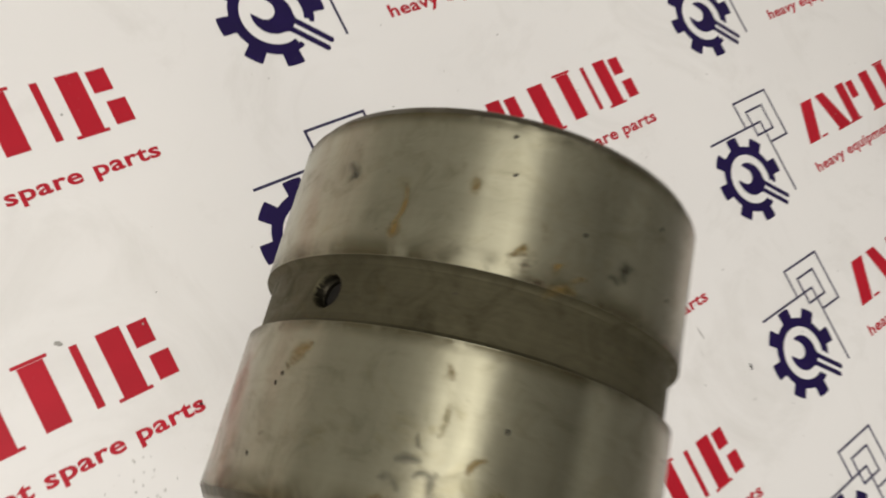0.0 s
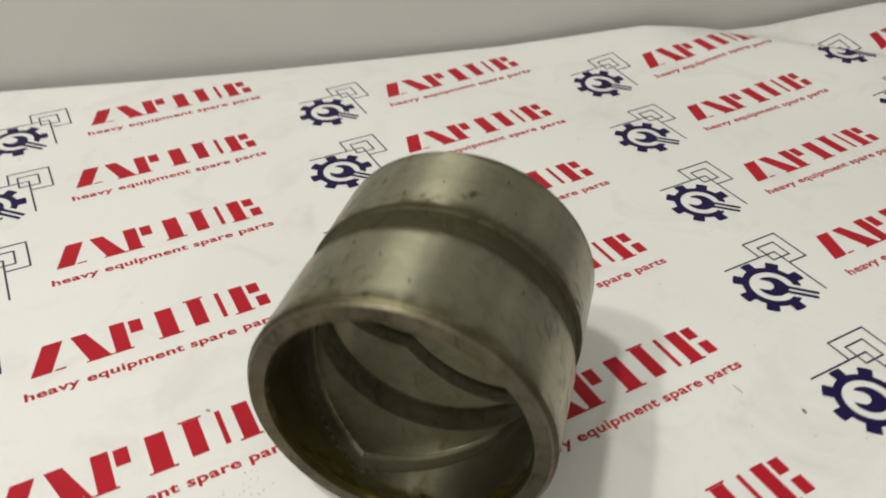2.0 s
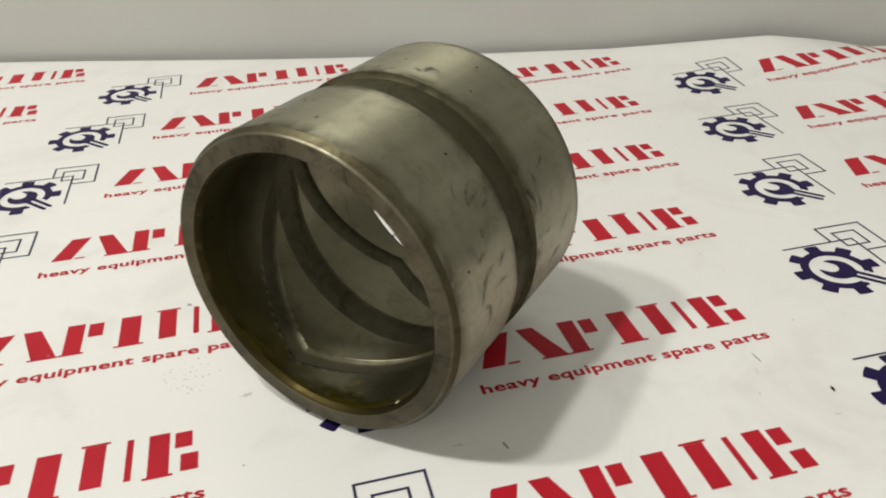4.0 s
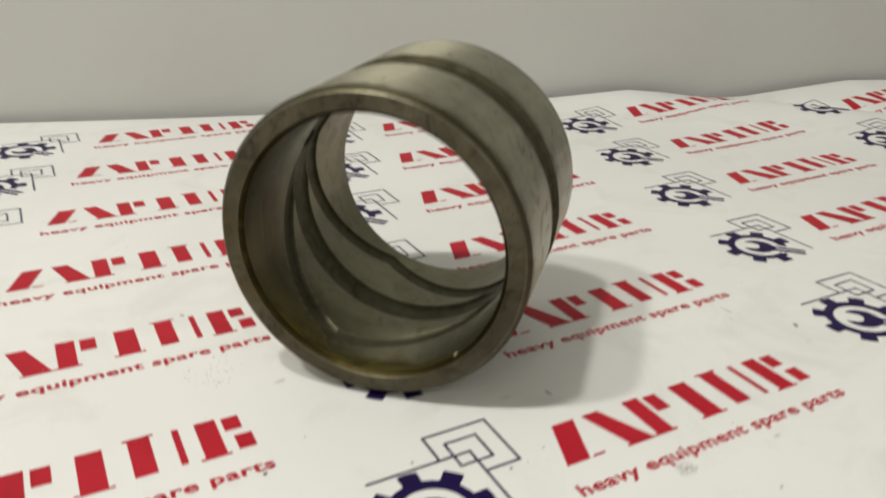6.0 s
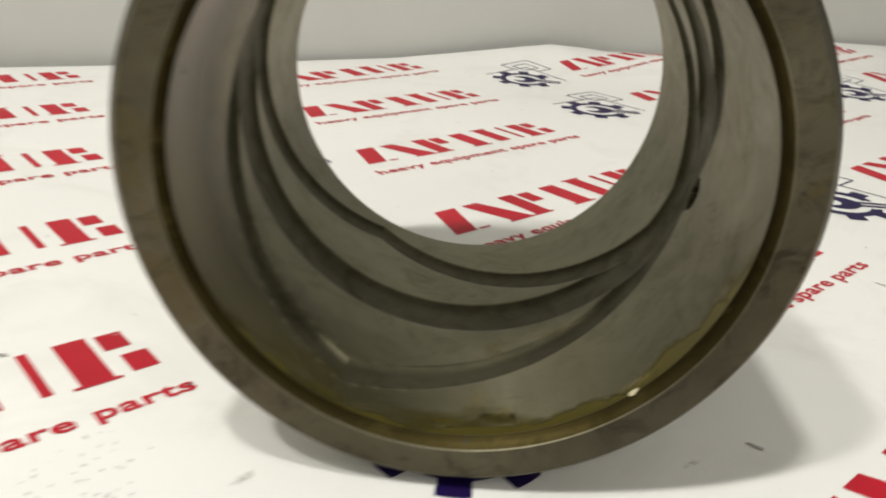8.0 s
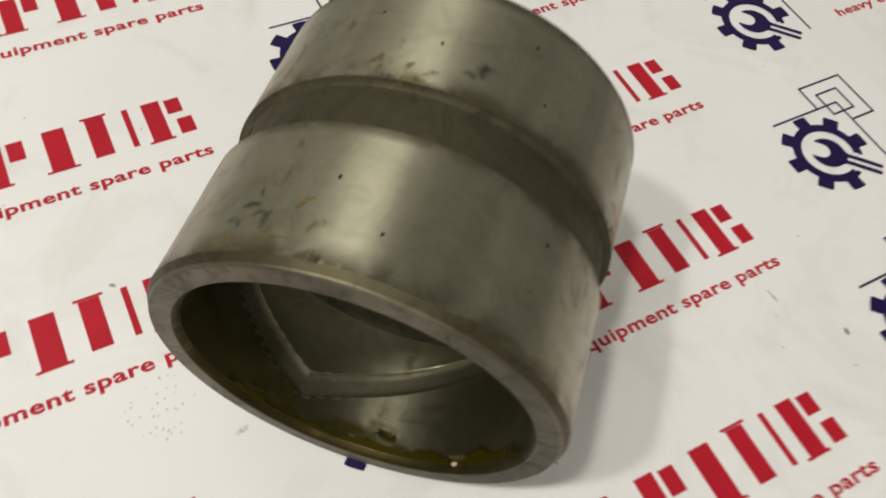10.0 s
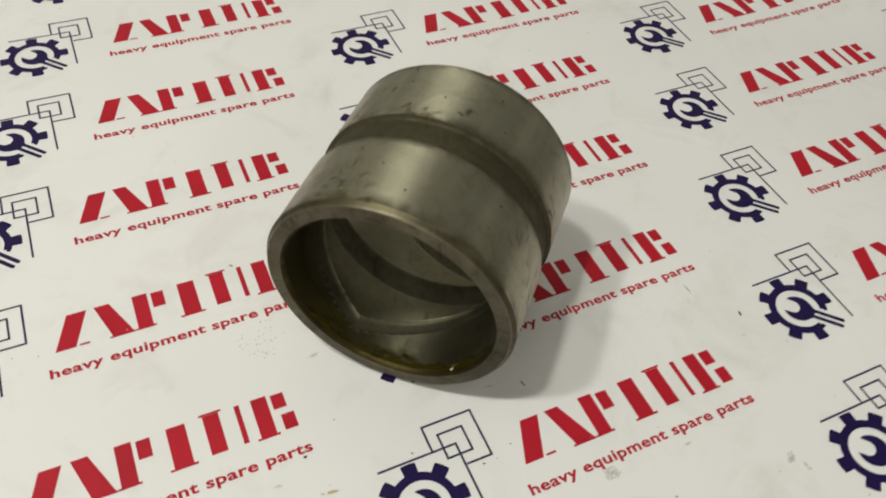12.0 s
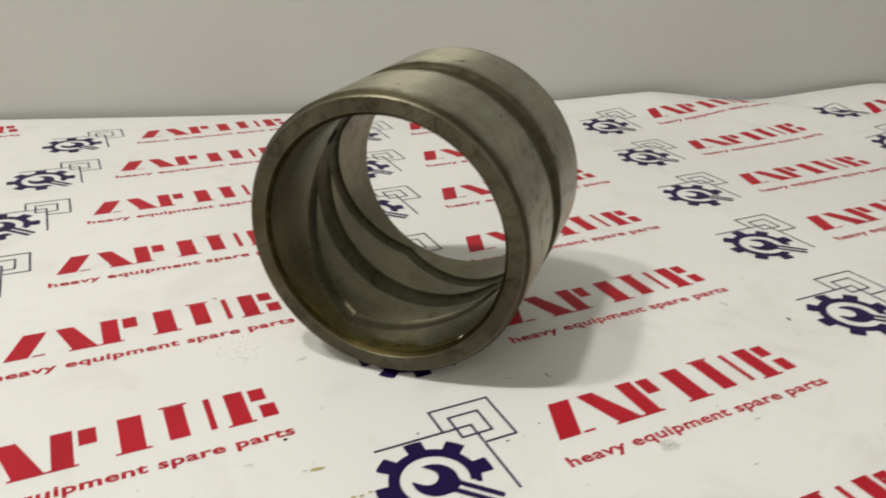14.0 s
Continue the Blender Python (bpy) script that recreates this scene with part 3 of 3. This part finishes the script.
    link_mesh("hole_wall", v, f[inside], HOLE_SHADE, b, "oil hole wall with its shade painted dark", smooth=True)
    v, f, deep = v, f[~inside], deep[~inside]
    link_mesh("bore", v, f[~deep], BORE, b, "smooth stained bore", smooth=True)
    link_mesh("oil_groove", v, f[deep], MILLED, b, "dull milled crossing oil grooves", smooth=True)
    # Added black discs close the through holes and paint their dark depth.
    for (a, s), deep_r in zip(HOLES, (0.0429, 0.0440)):
        bm = bmesh.new()
        bmesh.ops.create_cone(bm, cap_ends=True, segments=32, radius1=HOLE_R * 1.05, radius2=HOLE_R * 1.05, depth=0.0006)
        bm.transform(Matrix.Translation((deep_r * math.cos(a), s, deep_r * math.sin(a))) @ Matrix.Rotation(math.pi / 2 - a, 4, "Y"))
        part("shade_plug", bm, PIT, b, "black disc added for the dark inside the oil hole")
    b.matrix_world = pose(0.0004, 0, RO + REST, 0, 0, -28.75)
    return b


BUSHING = steel_bushing()


def stain(theta, along, wide, long, mat, seed, name="stain", inner=False, label=""):
    """An irregular oil or scuff patch on the steel; theta in degrees, the rest in millimetres."""
    rnd = random.Random(seed)
    r = (RB - 0.00006) if inner else (RO + 0.00006)
    n, rings = 20, 3
    k = [0.45 + 1.0 * rnd.random() for _ in range(n)]
    for _ in range(2):
        k = [(k[i - 1] + 2 * k[i] + k[(i + 1) % n]) / 4 for i in range(n)]
    verts, faces = [], []
    pts = [(0.0, 0.0)] + [(ring / rings * k[i] * math.cos(2 * math.pi * i / n), ring / rings * k[i] * math.sin(2 * math.pi * i / n)) for ring in range(1, rings + 1) for i in range(n)]
    for a, c in pts:
        th = radians(theta) + a * wide / 1000 / r
        verts.append((r * math.cos(th), along / 1000 + c * long / 1000, r * math.sin(th)))
    for i in range(n):
        j = (i + 1) % n
        faces.append((0, 1 + i, 1 + j))
        for q in range(rings - 1):
            faces.append((1 + q * n + i, 1 + (q + 1) * n + i, 1 + (q + 1) * n + j, 1 + q * n + j))
    ob = link_mesh(name, verts, faces, mat, BUSHING, label, smooth=True)
    film(ob, [1.0] + [1 - ring / rings for ring in range(1, rings + 1) for _ in range(n)])


def smear(theta, along, length, heading, width, mat, seed, name="scuff"):
    """A soft tapering stroke on the outside; angles in degrees (heading 0 runs round the bushing, 90 along it), the rest in millimetres."""
    rnd = random.Random(seed)
    r, n, verts, faces, thick = RO + 0.00007, 10, [], [], []
    head = radians(heading)
    a, c = -0.5 * length * math.cos(head), -0.5 * length * math.sin(head)
    bend = rnd.uniform(-0.22, 0.22)
    for i in range(n + 1):
        full = math.sin(math.pi * (i + 0.6) / (n + 1.2)) ** 0.5
        w = 1.5 * width * full * rnd.uniform(0.7, 1.3)
        for side in (-1, 0, 1):
            aa, cc = a - side * w * math.sin(head), c + side * w * math.cos(head)
            th = radians(theta) + aa / 1000 / r
            verts.append((r * math.cos(th), (along + cc) / 1000, r * math.sin(th)))
            thick.append(full if side == 0 else 0.0)
        a, c = a + length / n * math.cos(head), c + length / n * math.sin(head)
        head += bend + rnd.uniform(-0.12, 0.12)
    for i in range(n):
        for q in range(2):
            k = 3 * i + q
            faces.append((k, k + 1, k + 4, k + 3))
    film(link_mesh(name, verts, faces, mat, BUSHING, smooth=True), thick)


# scuffs: angle, place along the axis, length, heading, width
for q, (th, al, ln, hd, wd) in enumerate([
    (38.5, -18.5, 5.5, 12, 0.9), (42.0, -21.5, 6.0, 20, 0.7), (35.0, -16.5, 5.0, 80, 1.0), (30.5, -11.5, 5.0, 95, 1.1), (33.5, -12.5, 4.5, 60, 0.8), (21.0, -25.0, 5.0, 5, 1.6),
    (19.0, -23.0, 3.5, 40, 0.9), (12.0, -22.5, 5.0, 60, 1.0), (8.0, -25.5, 6.0, 25, 1.1), (5.5, -16.0, 5.0, 75, 1.0), (13.0, -14.5, 4.0, 20, 0.9), (-2.0, -21.0, 6.0, 30, 1.2),
    (24.0, 15.5, 5.5, 60, 0.9), (22.0, 11.0, 6.5, 10, 0.9), (17.0, 14.0, 5.0, 30, 1.0), (28.0, 20.0, 4.0, 100, 0.8), (4.0, 28.0, 6.0, 20, 1.1), (-8.0, 22.0, 6.0, 40, 1.1), (6.0, 17.0, 5.0, 70, 0.9),
    (81.5, 16.2, 3.6, 70, 1.3), (80.0, 18.4, 3.0, 110, 0.9), (83.0, 14.4, 2.4, 60, 0.8), (151.4, 27.5, 4.6, 80, 1.6), (152.8, 25.0, 3.0, 100, 0.9),
    (120.1, -27.6, 3.4, 20, 1.2), (115.6, -31.8, 3.2, 60, 1.1), (122.9, -31.2, 3.4, 150, 1.0), (118.0, -29.6, 2.4, 100, 0.8), (119.5, -25.4, 2.0, 40, 0.6)]):
    smear(th, al, 1.5 * ln, hd, 0.8 * wd, SCUFF, 500 + q)
# old oil wiped in thin streaks
for q, (th, al, ln, hd, wd, mat) in enumerate([
    (108.6, 12.4, 3.6, 75, 0.8, AMBER), (106.4, 13.0, 3.2, 70, 0.7, AMBER), (104.2, 12.0, 2.8, 65, 0.7, AMBER), (107.0, 10.2, 6.0, 10, 1.2, AMBER), (104.6, 7.6, 7.5, 2, 0.9, RUST), (99.2, 11.6, 3.6, 70, 0.6, AMBER),
    (93.6, 11.4, 4.0, 112, 0.6, AMBER), (98.0, 8.4, 9.0, 4, 0.9, AMBER), (133.0, 18.5, 12.0, 125, 0.7, AMBER), (136.0, 12.8, 4.0, 90, 1.2, AMBER), (118.6, 23.6, 4.0, 140, 1.0, AMBER), (102.0, 18.0, 4.0, 100, 0.5, AMBER),
    (103.3, -31.0, 6.0, 95, 0.9, YELLOW), (112.0, -35.0, 3.6, 70, 2.4, YELLOW), (114.0, -21.0, 6.5, 110, 0.7, YELLOW), (115.6, -12.0, 4.0, 80, 0.7, AMBER), (154.2, -13.0, 9.0, 95, 1.4, AMBER), (99.2, -38.4, 2.2, 20, 1.0, RUST),
    (108.0, -26.5, 5.0, 100, 0.6, AMBER), (123.0, -35.6, 5.0, 30, 1.0, AMBER)]):
    smear(th, al, ln, hd, wd, mat, 560 + q, "oil_streak")


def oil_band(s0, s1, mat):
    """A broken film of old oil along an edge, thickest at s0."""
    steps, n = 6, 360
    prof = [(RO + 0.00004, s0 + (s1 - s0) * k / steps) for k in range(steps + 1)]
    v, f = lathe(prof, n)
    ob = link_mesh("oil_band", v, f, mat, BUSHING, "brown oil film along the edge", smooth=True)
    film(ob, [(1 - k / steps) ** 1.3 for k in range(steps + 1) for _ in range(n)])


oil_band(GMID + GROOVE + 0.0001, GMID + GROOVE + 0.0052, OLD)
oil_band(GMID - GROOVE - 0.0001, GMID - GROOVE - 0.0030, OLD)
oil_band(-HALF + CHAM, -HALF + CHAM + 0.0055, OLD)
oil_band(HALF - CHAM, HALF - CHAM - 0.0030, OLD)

for q, (th, al, w, lg) in enumerate([(-78.0, -31.0, 7.0, 5.0), (-122.0, -33.0, 7.0, 3.0), (-133.0, -36.0, 6.0, 2.2), (-90.0, -36.0, 14.0, 2.4)]):
    stain(th, al, w, lg, LUBE, 50 + q, "oil_stain", True)
for q, (th, al, w, lg) in enumerate([(-48.0, -37.6, 5.0, 1.2), (-84.0, -31.0, 3.4, 6.0), (-78.0, -34.0, 3.0, 3.0), (-80.0, -12.0, 2.6, 5.0), (-63.0, -10.5, 5.0, 1.6)]):
    stain(th, al, w, lg, YELLOW, 70 + q, "oil_stain", True)
for q, (th, al) in enumerate([(113.5, 36.0), (111.6, 27.8), (93.0, 20.0), (63.3, 16.4), (50.8, -14.0), (17.7, -30.6), (155.6, -17.1), (157.0, -19.0), (159.4, -32.6), (88.0, -30.0), (102.0, -20.0), (70.0, 30.0)]):
    stain(th, al, 0.45, 0.5, PIT, 80 + q, "pit")


def oil_pool(th0, th1, s0, s1, seed):
    """Old oil lying along the inner lip; angles in degrees, places in millimetres."""
    n, m = 60, 6
    rnd = random.Random(seed)
    reach = [0.7 + 0.5 * math.sin(i * 0.35 + seed) * math.sin(i * 0.13) + 0.25 * rnd.random() for i in range(n + 1)]
    verts, faces, thick = [], [], []
    for i in range(n + 1):
        th = radians(th0 + (th1 - th0) * i / n)
        for j in range(m + 1):
            along = s0 + (s1 - s0) * reach[i] * j / m
            verts.append(((RB - 0.00005) * math.cos(th), along / 1000, (RB - 0.00005) * math.sin(th)))
            thick.append(2.0 * min(1.0, 8 * i / n, 8 * (n - i) / n) * (1 - j / m) ** 0.7)
    for i in range(n):
        for j in range(m):
            a = i * (m + 1) + j
            faces.append((a, a + 1, a + m + 2, a + m + 1))
    ob = link_mesh("oil_pool", verts, faces, LUBE, BUSHING, "olive oil pooled along the lip", smooth=True)
    film(ob, thick)


def oil_haze():
    """A thin brown film inside, from the front lip inwards, on one side and along the bottom."""
    n, m = 120, 16
    verts, faces, thick = [], [], []
    for i in range(n + 1):
        deg = -265.0 + 190.0 * i / n
        th = radians(deg)
        for j in range(m + 1):
            verts.append(((RB - 0.00003) * math.cos(th), -HALF + LIP + 0.0001 + 0.026 * j / m, (RB - 0.00003) * math.sin(th)))
            thick.append(1.2 * min(1.0, 5 * i / n, 3 * (n - i) / n) * (1 - j / m) ** 0.8)
    for i in range(n):
        for j in range(m):
            a = i * (m + 1) + j
            faces.append((a, a + 1, a + m + 2, a + m + 1))
    mid = np.array([np.mean([verts[q] for q in fa], 0) for fa in faces])
    ang = np.arctan2(mid[:, 2], mid[:, 0])
    clear = groove_lines(ang, mid[:, 1]) < 0.02
    ob = link_mesh("oil_haze", verts, [fa for fa, free in zip(faces, clear) if free], HAZE, BUSHING, "thin brown oil film", smooth=True)
    film(ob, thick)


oil_haze()
oil_pool(-100.0, -8.0, -39.4, -34.9, 3)
oil_pool(-150.0, -95.0, -39.4, -36.8, 5)


def paint_chip():
    """A pale crumb lying on the inner lip."""
    bm = bmesh.new()
    bmesh.ops.create_icosphere(bm, subdivisions=2, radius=0.0007)
    rnd = random.Random(4)
    for v in bm.verts:
        v.co = Vector((v.co.x * 1.3, v.co.y * 0.9, v.co.z * 0.45)) * (0.75 + 0.5 * rnd.random())
    me = bpy.data.meshes.new("crumb")
    bm.to_mesh(me)
    bm.free()
    me.materials.append(FLAKE)
    ob = tagged(new("crumb", me), "pale yellow crumb lying inside the bushing's rim", "crumb")
    th = radians(-48.5)
    local = pose(0.0413 * math.cos(th), -HALF + 0.0024, 0.0413 * math.sin(th), 0, -math.degrees(th) - 90, 0)
    ob.matrix_world = BUSHING.matrix_world @ local


paint_chip()

# dirt on the banner: place, half sizes in millimetres, turn, material
for q, (x, y, rx, ry, tn, mat) in enumerate([
    (0.1237, -0.0060, 0.35, 3.0, 20, SMUDGE), (0.1218, -0.0130, 0.3, 1.4, 15, FAINT), (0.1430, -0.0220, 0.5, 1.4, 0, PIT), (0.0370, -0.0460, 0.4, 1.8, 30, SMUDGE),
    (0.0226, -0.0458, 2.0, 0.6, 10, FAINT), (-0.0476, -0.0229, 2.4, 0.9, 30, FAINT), (0.0632, -0.0890, 4.0, 2.6, 20, FAINT), (0.0970, -0.0806, 1.6, 0.8, 10, FAINT),
    (0.1363, -0.0913, 1.6, 3.0, -20, FAINT), (0.1414, -0.0958, 0.8, 2.6, 30, FAINT), (-0.0529, -0.0680, 0.8, 0.6, 0, PIT), (-0.0821, 0.0285, 1.0, 0.6, -20, SMUDGE),
    (0.1404, -0.0334, 1.0, 0.5, 0, FAINT), (0.1316, 0.1958, 0.4, 1.4, 10, FAINT), (-0.1272, 0.2514, 1.2, 0.4, 0, FAINT),
    (-0.0339, -0.0965, 0.8, 0.7, 0, OIL), (-0.0316, -0.0962, 0.7, 0.5, 0, OIL), (-0.0290, -0.0950, 0.6, 0.5, 0, OIL), (-0.0355, -0.0985, 0.7, 0.6, 0, OIL), (-0.0375, -0.1005, 0.9, 0.6, 0, OIL),
    (-0.0435, -0.0830, 2.2, 0.7, 10, OIL), (-0.0470, -0.0835, 1.2, 0.5, 0, FAINT), (0.0146, -0.0789, 0.6, 0.4, 0, PIT), (-0.0123, -0.0713, 0.5, 0.4, 0, SMUDGE),
    (-0.0508, 0.0067, 0.5, 0.4, 0, PIT), (-0.0634, -0.0787, 2.0, 0.6, 10, FAINT), (0.0265, -0.0720, 0.4, 0.3, 0, SMUDGE), (0.0850, -0.1010, 0.5, 0.4, 0, SMUDGE)]):
    blot("dirt_mark", x, y, rx / 1000, ry / 1000, radians(tn), mat, 200 + q, "")
rnd = random.Random(9)
for q in range(46):
    a, b = rnd.uniform(-1, 1), rnd.uniform(-1, 1)
    if a * a + b * b < 1:
        blot("dirt_dot", -0.0690 + 0.0095 * a, -0.0125 + 0.010 * b, 0.00055 * rnd.uniform(0.5, 1.1), 0.0004, rnd.uniform(0, 3), FAINT, 300 + q, "")
for q in range(70):
    blot("dirt_dot", rnd.uniform(-0.20, 0.30), rnd.uniform(-0.15, 0.24), 0.0004 * rnd.uniform(0.4, 1.1), 0.00025, rnd.uniform(0, 3), SMUDGE, 400 + q, "")
